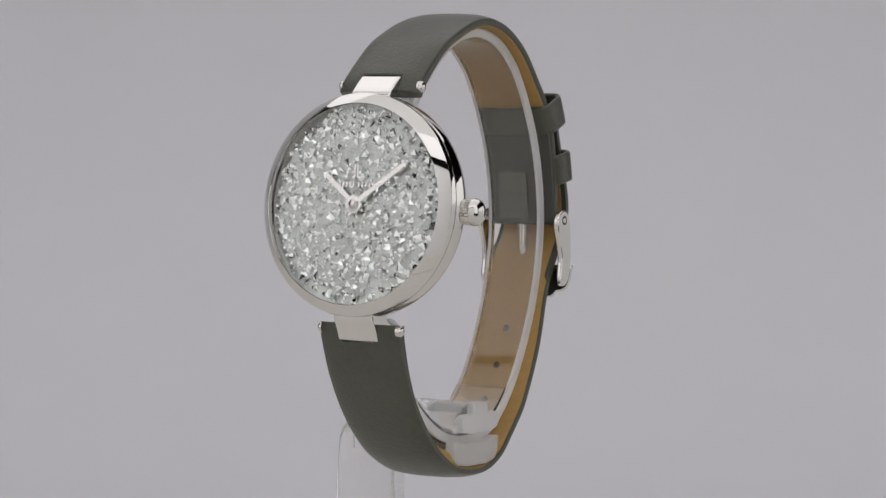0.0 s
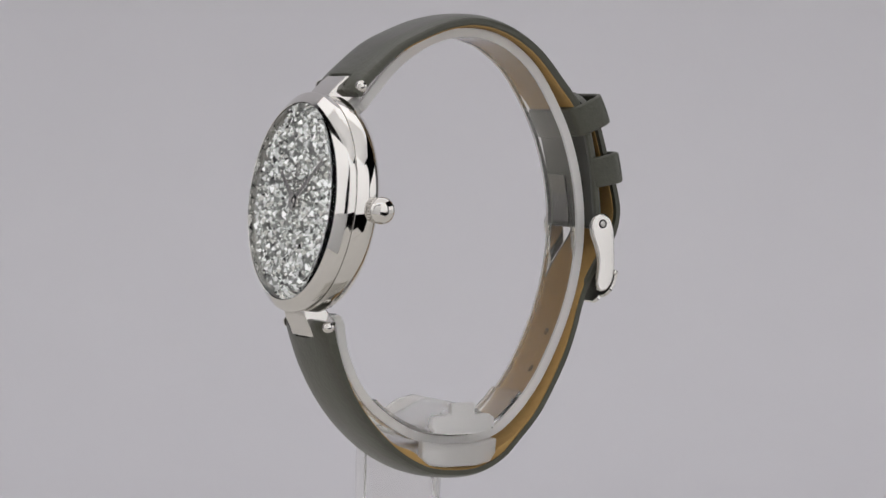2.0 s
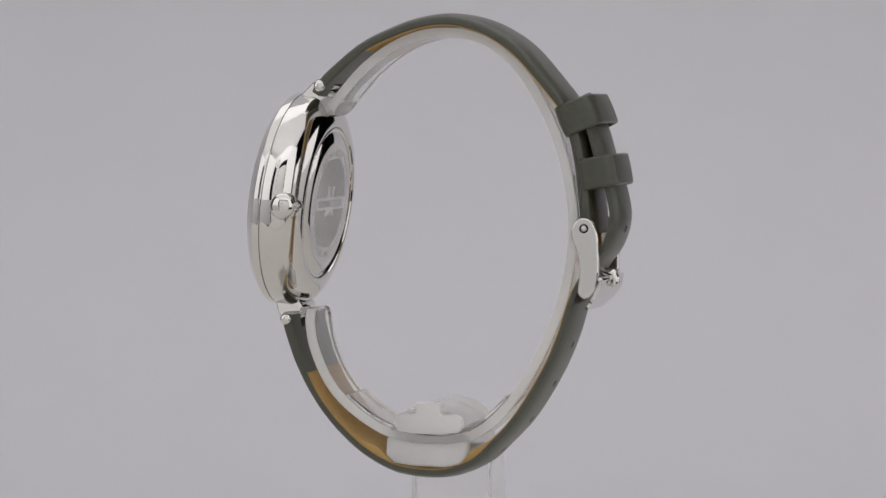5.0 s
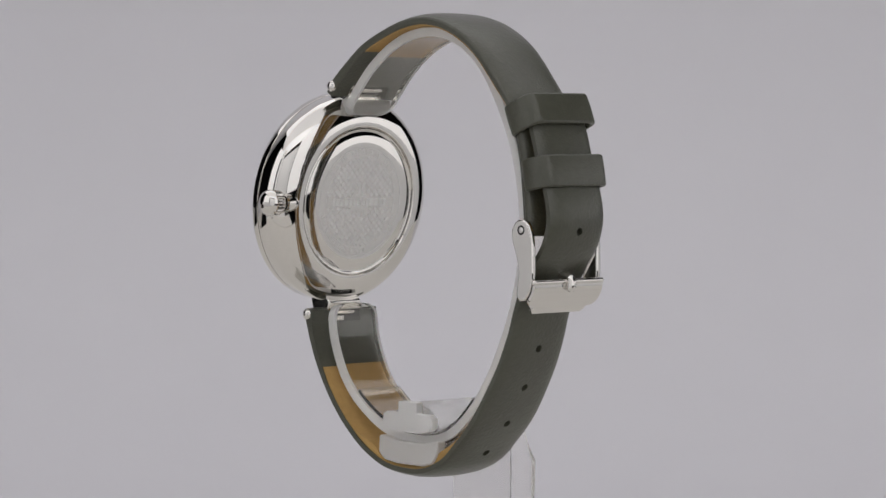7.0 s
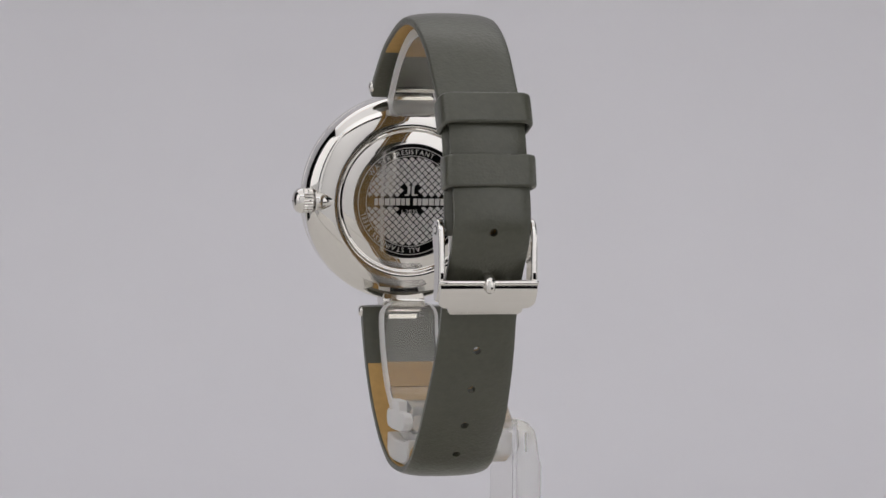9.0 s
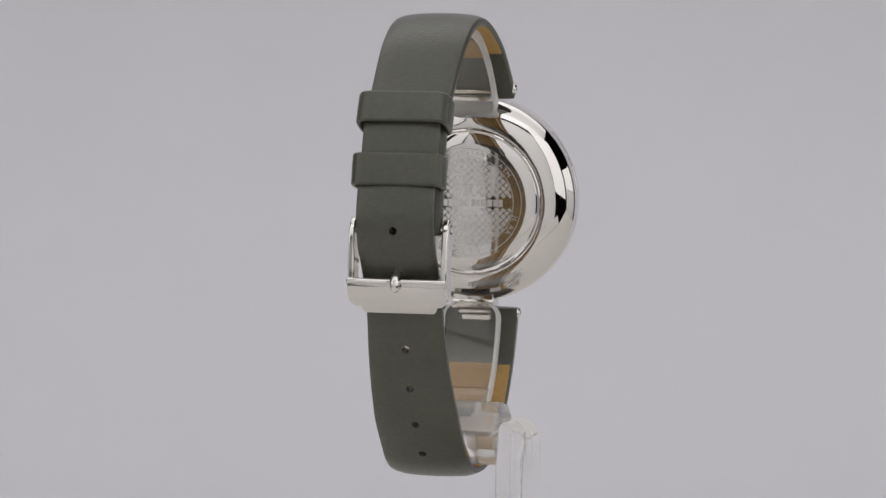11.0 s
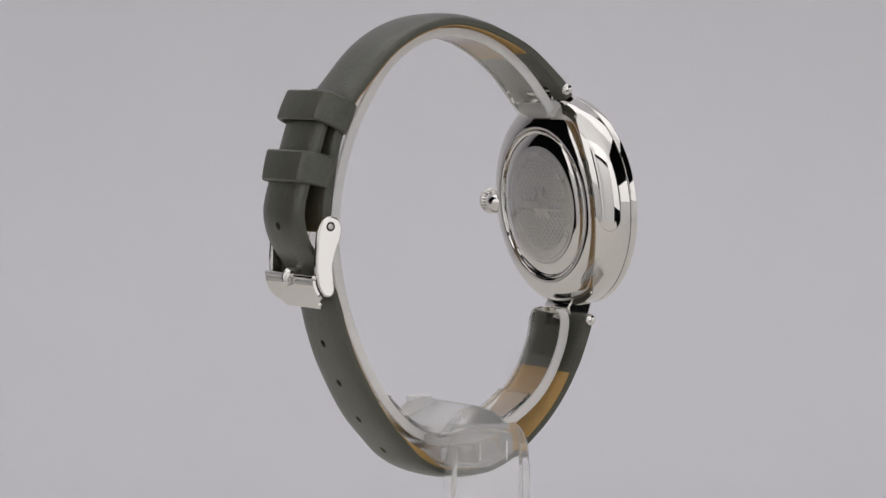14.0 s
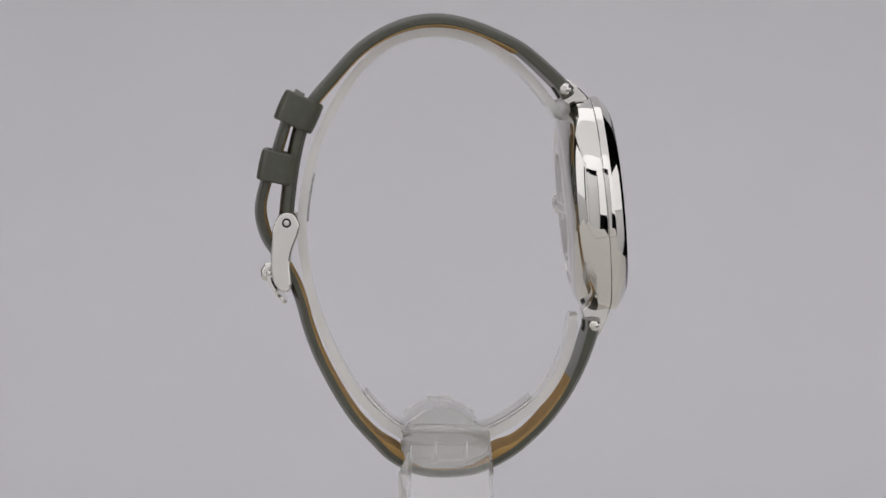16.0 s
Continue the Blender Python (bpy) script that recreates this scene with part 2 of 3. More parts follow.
def tables():
    # Unseen leaf, added so the lower bezel mirrors cream, not dark floor.
    leaf = thing("reflector_leaf", (-20, -208, -800), "unseen narrow cream leaf, added before the table to show pale in the bezel", "table")
    part("tabletop", box((-200, -250, FLOOR - 30), (160, -168, FLOOR)), TABLE, leaf, "matt cream tabletop", bevel=3)
    for x in (-170, 130):
        part("leg", box((x - 15, -224, -800), (x + 15, -194, FLOOR - 30)), BLACK, leaf, smooth=0)
    one_table("table", -330, 400, -166, "cream-topped low studio table under the stand")
    # Unseen second table, added and placed so the turning case back mirrors cream.
    one_table("reflector_table", -800, -334, 228, "unseen cream-topped side table under the paper backdrop, added to show pale in the case back")


tables()
structure("wall_north", box((-1800, 1800, -800), (1800, 1850, 2200)), DARK_WALL, "dark charcoal studio wall")
structure("wall_south", box((-1800, -1850, -800), (1800, -1800, 2200)), DARK_WALL, "dark charcoal studio wall")
structure("wall_east", box((1800, -1800, -800), (1850, 1800, 2200)), DARK_WALL, "dark charcoal studio wall")
structure("wall_west", box((-1850, -1800, -800), (-1800, 1800, 2200)), DARK_WALL, "dark charcoal studio wall")
structure("ceiling", box((-1850, -1850, 2200), (1850, 1850, 2240)), DARK_WALL, "dark charcoal studio ceiling")


def softbox(name, azimuth, distance, width, z0, z1, mat, label):
    """A standing softbox that faces the turning watch; azimuth from the camera's side, towards its right."""
    a = radians(azimuth)
    out = Vector((math.sin(a), -math.cos(a), 0))
    side = Vector((math.cos(a), math.sin(a), 0))
    base = out * distance
    root = thing(name, (base.x, base.y, -800), label, "softbox")

    def panel(lo, hi, d0, d1):
        bm = bmesh.new()
        vs = [bm.verts.new(base + side * s + out * d + Vector((0, 0, z))) for d in (d0, d1) for s, z in ((lo[0], lo[1]), (hi[0], lo[1]), (hi[0], hi[1]), (lo[0], hi[1]))]
        for f in ((0, 1, 2, 3), (7, 6, 5, 4), (0, 4, 5, 1), (1, 5, 6, 2), (2, 6, 7, 3), (3, 7, 4, 0)):
            bm.faces.new([vs[i] for i in f])
        return bm
    w = width / 2
    part("diffuser", panel((-w, z0), (w, z1), 0, 6), mat, root, "glowing white fabric diffuser", smooth=0)
    part("housing", panel((-w, z0), (w, z1), 8, 120), BLACK, root, "black fabric housing", smooth=0)
    for s in (-w - 8, w):
        part("rim", panel((s, z0 - 8), (s + 8, z1 + 8), -4, 120), BLACK, root, smooth=0)
    for s in (-w * 0.7, w * 0.7):
        part("leg", panel((s - 12, -800), (s + 12, z0), 40, 64), BLACK, root, smooth=0)
    return root


softbox("softbox", -67.2, 620, 602, -260, 24, LOW_LIGHT, "low white softbox with black rim, standing beside the table")
softbox("softbox", -67.5, 622, 500, 26, 560, BRIGHT, "bright white softbox raised above a lower one")
softbox("softbox", 96, 620, 650, -260, 24, LOW_LIGHT, "low white softbox with black rim, standing beside the table")
softbox("softbox", 96, 622, 650, 26, 200, UPPER_LIGHT, "white softbox raised above a lower one")
softbox("strip_light", -35.5, 620, 100, -260, 560, STRIP, "narrow white strip light with black rim, beside the table")
# Added glow for an unseen lit grey wall; also brightens the strap.
softbox("front_glow_panel", -5.5, 850, 830, -420, 590, FRONT, "wide pale glowing panel behind the camera, added for an unseen grey wall")
softbox("raised_light", 41.5, 640, 478, -75, 540, BRIGHT, "white softbox raised on legs beside the table")


def overhead(y0, y1, mat, label):
    middle = (y0 + y1) / 2
    root = thing("overhead_light", (0, middle, 640), label, "softbox")
    part("diffuser", box((-640, y0, 640), (640, y1, 646)), mat, root, "glowing white fabric diffuser", smooth=0)
    part("housing", box((-650, y0, 648), (650, y1, 740)), BLACK, root, "black fabric housing", smooth=0)
    for x in (-300, 300):
        part("hanger", box((x - 6, middle - 6, 740), (x + 6, middle + 6, 2200)), BLACK, root, smooth=0)


overhead(-770, -442, TOP_LIGHT, "large white overhead softbox hung above the set")
overhead(-440, 150, TOP_DIM, "dimmer white overhead softbox hung straight above the watch")
overhead(152, 485, TOP_LIGHT, "large white overhead softbox hung above the backdrop")

# ---- the stand: clear acrylic cuff, arm and post ----
CX = 0.25
stand = thing("watch_stand", (0, 0, FLOOR), "clear acrylic watch stand with an open cuff, turning on the table", "stand")

CUFF = Way([(-19.8, 23.2), (-17.0, 26.8), (-13.2, 31.0), (-8.5, 34.5), (-3.7, 36.6), (1.0, 37.3), (5.8, 36.8), (10.6, 34.7), (15.5, 30.3), (20.0, 23.0),
            (22.6, 16.6), (24.1, 10.0), (24.6, 4.2), (24.2, -1.5), (22.8, -8.2), (20.2, -15.2), (16.4, -22.4), (11.9, -28.0), (6.9, -31.6),
            (0.0, -32.8), (-7.9, -31.6), (-14.8, -27.6), (-19.2, -22.8), (-22.0, -16.4), (-22.8, -10.5)], 1)
def cuff_half(s):
    """The cuff's half width, rounded off at both ends."""
    d = min(s, CUFF.length - s)
    return 5.2 if d > 2.6 else 2.6 + math.sqrt(max(2.6 ** 2 - (2.6 - d) ** 2, 0.0))


part("cuff", slab(CUFF, 0, CUFF.length, lambda s: cuff_half(s) - 0.62, lambda s: 0.0, lambda s: -1.5, columns=5, centre=0.2, step=0.5), ACRYLIC, stand, "open clear cuff", bevel=0.12)
for side in (-1, 1):
    part("cuff_edge", slab(CUFF, 0.15, CUFF.length - 0.15, lambda s: 0.3, lambda s: 0.0, lambda s: -1.5, columns=3,
         centre=lambda s, side=side: 0.2 + side * (cuff_half(s) - 0.3), step=0.6), FROST, stand, "frosted sawn edge of the cuff", bevel=0.12)
part("lip", extrude([(-21.5, 23.4), (-20.6, 22.7), (-18.9, 22.4), (-17.9, 23.2), (-17.8, 24.6), (-18.6, 25.6), (-19.9, 25.4), (-21.0, 24.6)], -4.4, 4.8), FROST, stand, "frosted upturned lip", bevel=0.5, segments=3)
SEAM = (CUFF.s[CUFF.nearest(13.9, -25.0)], CUFF.s[CUFF.nearest(-16.4, -26.2)])
part("cuff_step", slab(CUFF, SEAM[0], SEAM[1], lambda s: 4.9, lambda s: -1.58, lambda s: -2.2, columns=5, centre=0.2), ACRYLIC, stand, bevel=0.15)
part("cuff_tongue", slab(CUFF, CUFF.s[CUFF.nearest(23.4, 13.2)], CUFF.s[CUFF.nearest(24.6, 4.4)], lambda s: 3.0, lambda s: -1.55, lambda s: -1.85, columns=5, centre=0.2), ACRYLIC, stand, bevel=0.15)
part("saddle", extrude([(-7.5, -33.0), (-7.4, -35.2), (-6.0, -36.1), (-3.0, -36.5), (3.0, -36.5), (5.6, -35.8), (6.6, -34.4), (6.8, -33.0)], -4.6, 5.4), MOULDED, stand, "clear block under the cuff", bevel=0.35)
part("saddle_end", extrude([(-7.3, -31.6), (-7.4, -34.6), (-6.0, -35.8), (-3.0, -36.2), (3.0, -36.2), (5.6, -35.6), (6.6, -34.2), (6.8, -31.6), (3.0, -32.4), (-3.0, -32.4)], 5.45, 7.5),
     FROST, stand, "frosted end of the block", bevel=0.35)
part("ridge", extrude([(-7.2, -30.4), (-5.4, -27.9), (-3.2, -26.4), (0.0, -25.6), (3.2, -26.4), (5.4, -27.9), (7.0, -30.2), (3.0, -30.1), (-3.0, -30.1)], -11.0, 6.4),
     MOULDED, stand, "rounded clear ridge", bevel=0.4)
part("ridge_end", extrude([(-5.2, -30.4), (-6.0, -29.2), (-5.8, -27.9), (-5.0, -27.4), (-2.2, -27.4), (-2.2, -25.5), (2.2, -25.5), (2.2, -27.4),
     (5.0, -27.4), (5.9, -28.0), (6.0, -29.2), (5.2, -30.2), (2.5, -30.7), (-2.5, -30.7)], 6.45, 8.0), FROST, stand, "frosted end plate with a square tab", bevel=0.2)
part("neck", extrude([(-7.4, -34.0), (-7.3, -30.9), (-3.0, -30.4), (3.0, -30.4), (6.6, -30.7), (6.4, -34.4), (3.0, -36.0), (-3.0, -36.0)], -11.0, -5.1),
     MOULDED, stand, "clear neck between cuff and post", bevel=0.4)


def post():
    line = [(-11.1, -28.9), (-12.4, -28.6), (-14.2, -29.3), (-15.3, -30.6), (-15.7, -32.6), (-15.7, -36.5), (-15.7, FLOOR + 6), (-11.1, FLOOR + 6), (-11.1, -36.5)]
    bm = bmesh.new()
    def waist(z):
        return min(max((z + 36.5) / 7.0, 0), 1)
    a = [bm.verts.new((x, -8.4 + 0.8 * waist(z), z)) for x, z in line]
    b = [bm.verts.new((x, 6.6 - 1.6 * waist(z), z)) for x, z in line]
    bm.faces.new(a)
    bm.faces.new(list(reversed(b)))
    for i in range(len(line)):
        bm.faces.new([a[i], a[(i + 1) % len(line)], b[(i + 1) % len(line)], b[i]])
    return bm


part("post", post(), POST, stand, "clear bent post", bevel=0.8, segments=4)
for y in (-3.9, 1.3):
    part("peg", tube([(-14.7, y, -31.4), (-14.7, y, -34.4)], 0.16, 8), FROST, stand)
part("foot", box((-30, -26, FLOOR), (22, 26, FLOOR + 5.8)), ACRYLIC, stand, bevel=0.8)

for ob in stand.children:
    if ob.name.startswith("cuff"):
        ob.visible_shadow = False      # clear sheet: daylight of the softboxes passes to the lining

# ---- the watch ----
BASE = -38.6
watch = thing("wrist_watch", (0, 0, BASE), "polished steel watch, crystal-paved dial, grey-green leather strap, on clear stand", "watch")
TILT = radians(6.15)
CASE = Matrix(((1, 0, 0, 0.55), (0, math.sin(TILT), -math.cos(TILT), -25.95), (0, math.cos(TILT), math.sin(TILT), 8.0), (0, 0, 0, 1)))

case = part("case", lathe([(0, -5.3), (12.9, -5.3), (13.1, -5.68), (13.5, -5.74), (14.2, -5.6), (15.0, -5.38), (15.8, -5.05), (16.5, -4.66), (17.05, -4.22), (17.5, -3.72), (17.85, -3.16), (18.08, -2.6),
                         (18.2, -2.1), (18.2, -1.9), (18.2, 0.1), (18.17, 0.16), (18.0, 0.2), (18.0, 0.28), (17.6, 0.3), (0, 0.3)], 192, CASE), STEEL, watch, "mirror-polished steel case", smooth=28)
part("bezel", lathe([(17.6, 0.32), (18.0, 0.32), (18.16, 0.36), (18.2, 0.42), (18.2, 1.42), (18.15, 1.54), (18.02, 1.66), (16.5, 2.88), (16.4, 2.93), (16.34, 2.86), (16.34, 1.0), (16.9, 0.6)], 192, CASE, close=True),
     STEEL, watch, "polished steel bezel", smooth=24)
crystal = part("watch_glass", lathe([(0, 3.5), (14.9, 3.45), (15.15, 3.42), (15.3, 3.38), (16.22, 2.86), (16.3, 2.78), (16.3, 2.56), (16.2, 2.5), (0, 2.6)], 128, CASE),
               GLASS, watch, "clear flat watch glass with a bevelled edge", smooth=24)
crystal.visible_shadow = False

dial = part("dial", lathe([(0, 1.15), (16.3, 1.15), (16.3, 0.35), (0, 0.35)], 96, CASE), BED, watch, "silver dial paved with pointed crystals", smooth=0)


def stone_shape(rng, sides, lean):
    bm = bmesh.new()
    ring = []
    for k in range(sides):
        a = 2 * math.pi * (k + 0.35 * rng.uniform(-1, 1)) / sides
        ring.append((math.cos(a) * rng.uniform(0.85, 1.1), math.sin(a) * rng.uniform(0.85, 1.1)))
    low = [bm.verts.new((x, y, 0)) for x, y in ring]
    mid = [bm.verts.new((x * 0.96, y * 0.96, 0.25)) for x, y in ring]
    tip = bm.verts.new((lean * math.cos(1.7 * sides), lean * math.sin(2.3 * sides), rng.uniform(0.75, 1.0)))
    for k in range(sides):
        l = (k + 1) % sides
        bm.faces.new([low[k], low[l], mid[l], mid[k]])
        bm.faces.new([mid[k], mid[l], tip])
    return bm


def paving():
    rng = random.Random(7)
    shapes = []
    for i in range(10):
        bm = stone_shape(rng, rng.choice((3, 3, 4, 4, 5)), rng.uniform(0.0, 0.3))
        me = bpy.data.meshes.new("crystal")
        bm.to_mesh(me)
        bm.free()
        me.materials.append(STONE)
        shapes.append(me)
    spots = []
    tries = 0
    while len(spots) < 420 and tries < 60000:
        tries += 1
        r, a = 15.2 * math.sqrt(rng.random()), rng.uniform(0, 2 * math.pi)
        x, y = r * math.cos(a), r * math.sin(a)
        if all((x - p) ** 2 + (y - q) ** 2 > 1.75 for p, q in spots):
            spots.append((x, y))
    spots.sort(key=lambda s: s[0] ** 2 + s[1] ** 2)
    rest = bmesh.new()
    shift = Matrix.Translation(-ROOT[watch])
    for i, (x, y) in enumerate(spots):
        size = rng.uniform(0.62, 1.02)
        m = shift @ CASE @ Matrix.Translation((x, y, 1.12)) @ Euler((rng.gauss(0, 0.2), rng.gauss(0, 0.2), rng.uniform(0, 6.28))).to_matrix().to_4x4() @ Matrix.Diagonal((size, size, rng.uniform(0.6, 0.95), 1))
        me = shapes[rng.randrange(len(shapes))]
        if i < 300:
            ob = new("crystal", me)
            ob.parent = dial
            ob.matrix_basis = Matrix.Diagonal((0.001, 0.001, 0.001, 1)) @ m
        else:
            copy = me.copy()
            copy.transform(Matrix.Translation(ROOT[watch]) @ m)
            rest.from_mesh(copy)
            bpy.data.meshes.remove(copy)
    for i in range(1100):
        r, a = 15.9 * math.sqrt(rng.random()), rng.uniform(0, 2 * math.pi)
        size = rng.uniform(0.2, 0.48)
        m = CASE @ Matrix.Translation((r * math.cos(a), r * math.sin(a), 1.14)) @ Euler((rng.gauss(0, 0.3), rng.gauss(0, 0.3), rng.uniform(0, 6.28))).to_matrix().to_4x4() @ Matrix.Diagonal((size, size, rng.uniform(0.3, 0.6), 1))
        copy = shapes[rng.randrange(len(shapes))].copy()
        copy.transform(m)
        rest.from_mesh(copy)
        bpy.data.meshes.remove(copy)
    part("crystal_paving", rest, STONE, dial, "small pointed crystals", smooth=0, kind="stuff")


def bar(points, z0, z1, bm=None):
    """A flat solid on the dial or case back, of an outline in the case's own plane."""
    bm = bm or bmesh.new()
    lo = [bm.verts.new(CASE @ Vector((x, y, z0))) for x, y in points]
    hi = [bm.verts.new(CASE @ Vector((x, y, z1))) for x, y in points]
    bm.faces.new(lo)
    bm.faces.new(list(reversed(hi)))
    n = len(points)
    for i in range(n):
        bm.faces.new([lo[i], lo[(i + 1) % n], hi[(i + 1) % n], hi[i]])
    return bm


def turned(points, degrees):
    a = radians(degrees)
    return [(x * math.cos(a) + y * math.sin(a), y * math.cos(a) - x * math.sin(a)) for x, y in points]


paving()
part("hour_hand", bar(turned([(-0.44, 0.6), (0.44, 0.6), (0.44, 7.3), (-0.44, 7.3)], -51), 2.0, 2.12), STEEL, watch, "slim polished hour hand", bevel=0.03)
part("minute_hand", bar(turned([(-0.45, 0.6), (0.45, 0.6), (0.42, 11.7), (-0.42, 11.7)], 54), 2.2, 2.32), STEEL, watch, "slim polished minute hand", bevel=0.03)
part("hand_hub", lathe([(0.0, 2.5), (0.55, 2.48), (0.7, 2.38), (0.75, 2.35), (1.45, 2.33), (1.5, 2.28), (1.5, 1.96), (0.6, 1.9), (0.5, 1.15), (0, 1.15)], 40, CASE), STEEL, watch, "round polished hub of the hands")


def dial_mark():
    bm = bmesh.new()
    for x0, x1, y0, y1 in ((-0.75, -0.2, 4.2, 4.6), (-0.45, -0.15, 4.6, 6.4), (0.15, 0.45, 4.2, 6.4), (0.45, 0.95, 4.2, 4.55)):
        bar([(x0, y0), (x1, y0), (x1, y1), (x0, y1)], 1.95, 2.05, bm)
    for i in range(7):
        x = -4.5 + 0.66 * i
        bar([(x, 2.85), (x + 0.34, 2.85), (x + 0.34, 3.55), (x, 3.55)], 1.95, 2.05, bm)
    for i in range(6):
        x = 0.5 + 0.68 * i
        bar([(x, 2.85), (x + 0.34, 2.85), (x + 0.34, 3.55), (x, 3.55)], 1.95, 2.05, bm)
    return bm


part("dial_mark", dial_mark(), STEEL, watch, "polished maker's mark as plain bars", smooth=0)

# case back: mirror disc, ring groove, woven field, engraved ring of words
back = part("case_back", lathe([(0, -5.95), (10.1, -5.95), (10.3, -5.945), (10.4, -5.93), (10.9, -5.84), (11.5, -5.68), (12.0, -5.5), (12.2, -5.4), (12.35, -5.42), (12.5, -5.56), (12.66, -5.6), (12.8, -5.52), (12.88, -5.36),
                         (12.88, -5.2), (0, -5.2)], 160, CASE), STEEL, watch, "mirror-polished steel case back with engraved ring", smooth=28)
FLIP = CASE @ Matrix.Translation((0, 0, 0.7)) @ Matrix.Rotation(math.pi, 4, "Y")        # the back as it is read from behind


def ring_words(text, radius, size, middle):
    """Words round the ring, heads to the outside."""
    return letters(text, size, 0.02, bmesh.new(), lambda x: FLIP @ Matrix.Rotation(middle - x / radius, 4, "Z") @ Matrix.Translation((0, radius, 6.67)))


part("lettering", ring_words("WATER  RESISTANT  5ATM", 8.32, 1.2, 0.0), STEEL_SOFT, back, "frosted engraved words", smooth=0)
part("lettering", ring_words("ALL STAINLESS STEEL", 8.32, 1.2, radians(148)), STEEL_SOFT, back, "frosted engraved words", smooth=0)
part("lettering", ring_words("JL AA", 8.32, 1.2, radians(-118)), STEEL_SOFT, back, "frosted engraved letters", smooth=0)
part("number", letters("1-2035", 1.05, 0.02, bmesh.new(), lambda x: FLIP @ Matrix.Translation((x, -2.2, 6.67))), STEEL_SOFT, back, "frosted engraved number", smooth=0)


def back_bar(x0, x1, y0, y1, z0, z1, bm):
    c = [(x0, y0), (x1, y0), (x1, y1), (x0, y1)]
    lo = [bm.verts.new(FLIP @ Vector((x, y, z0))) for x, y in c]
    hi = [bm.verts.new(FLIP @ Vector((x, y, z1))) for x, y in c]
    bm.faces.new(lo)
    bm.faces.new(list(reversed(hi)))
    for i in range(4):
        bm.faces.new([lo[i], lo[(i + 1) % 4], hi[(i + 1) % 4], hi[i]])


def back_mark():
    def one(*place):
        bm = bmesh.new()
        back_bar(*place, bm)
        part("mark_bar", bm, STEEL_SOFT, back, smooth=0)
    for x0, x1, y0, y1 in ((-1.05, -0.3, 0.95, 1.25), (-0.62, -0.12, 1.25, 2.75), (0.12, 0.62, 0.95, 2.75), (0.62, 1.25, 0.95, 1.25)):
        one(x0, x1, y0, y1, 6.64, 6.68)
    x = -6.5
    for w in (0.62, 0.88, 0.83, 0.88, 0.78, 0.66, 0.7):
        one(x, x + w, -0.72, 0.5, 6.64, 6.68)
        x += w + 0.17
    x += 0.45
    for w in (0.66, 0.66, 1.05, 0.88, 0.83, 0.7):
        one(x, x + w, -0.72, 0.5, 6.64, 6.68)
        x += w + 0.17


back_mark()


def weave():
    bm = bmesh.new()
    pitch = 0.88
    for i in range(-11, 12):
        for j in range(-11, 12):
            u, v = i * pitch, j * pitch
            x, y = (u - v) * 0.7071, (u + v) * 0.7071
            if math.hypot(x, y) > 8.0 or -1.0 < y < 0.78 or (abs(x) < 1.6 and 0 < y < 3.1) or (abs(x) < 1.9 and -2.4 < y < -0.9):
                continue
            a, b = (0.41, 0.33) if (i + j) % 2 else (0.33, 0.41)
            quad = [(-a, -b), (a, -b), (a, b), (-a, b)]
            lo, hi = [], []
            for p, q in quad:
                px, py = x + (p - q) * 0.7071, y + (p + q) * 0.7071
                py = max(py, 0.7) if y > 0 else min(py, -0.95)
                far = max(math.hypot(px, py) / 7.85, 1.0)
                px, py = px / far, py / far
                lo.append(bm.verts.new(FLIP @ Vector((px, py, 6.64))))
                hi.append(bm.verts.new(FLIP @ Vector((px, py, 6.68))))
            bm.faces.new(list(reversed(hi)))
            for k in range(4):
                bm.faces.new([lo[k], lo[(k + 1) % 4], hi[(k + 1) % 4], hi[k]])
    return bm


part("woven_field", weave(), STEEL_SOFT, back, "frosted basket-weave engraving", smooth=0, kind="stuff")
for r in (7.95, 9.4):
    part("ring_line", lathe([(r, 6.64), (r, 6.68), (r + 0.12, 6.68), (r + 0.12, 6.64)], 96, FLIP), STEEL_SOFT, back, smooth=0)


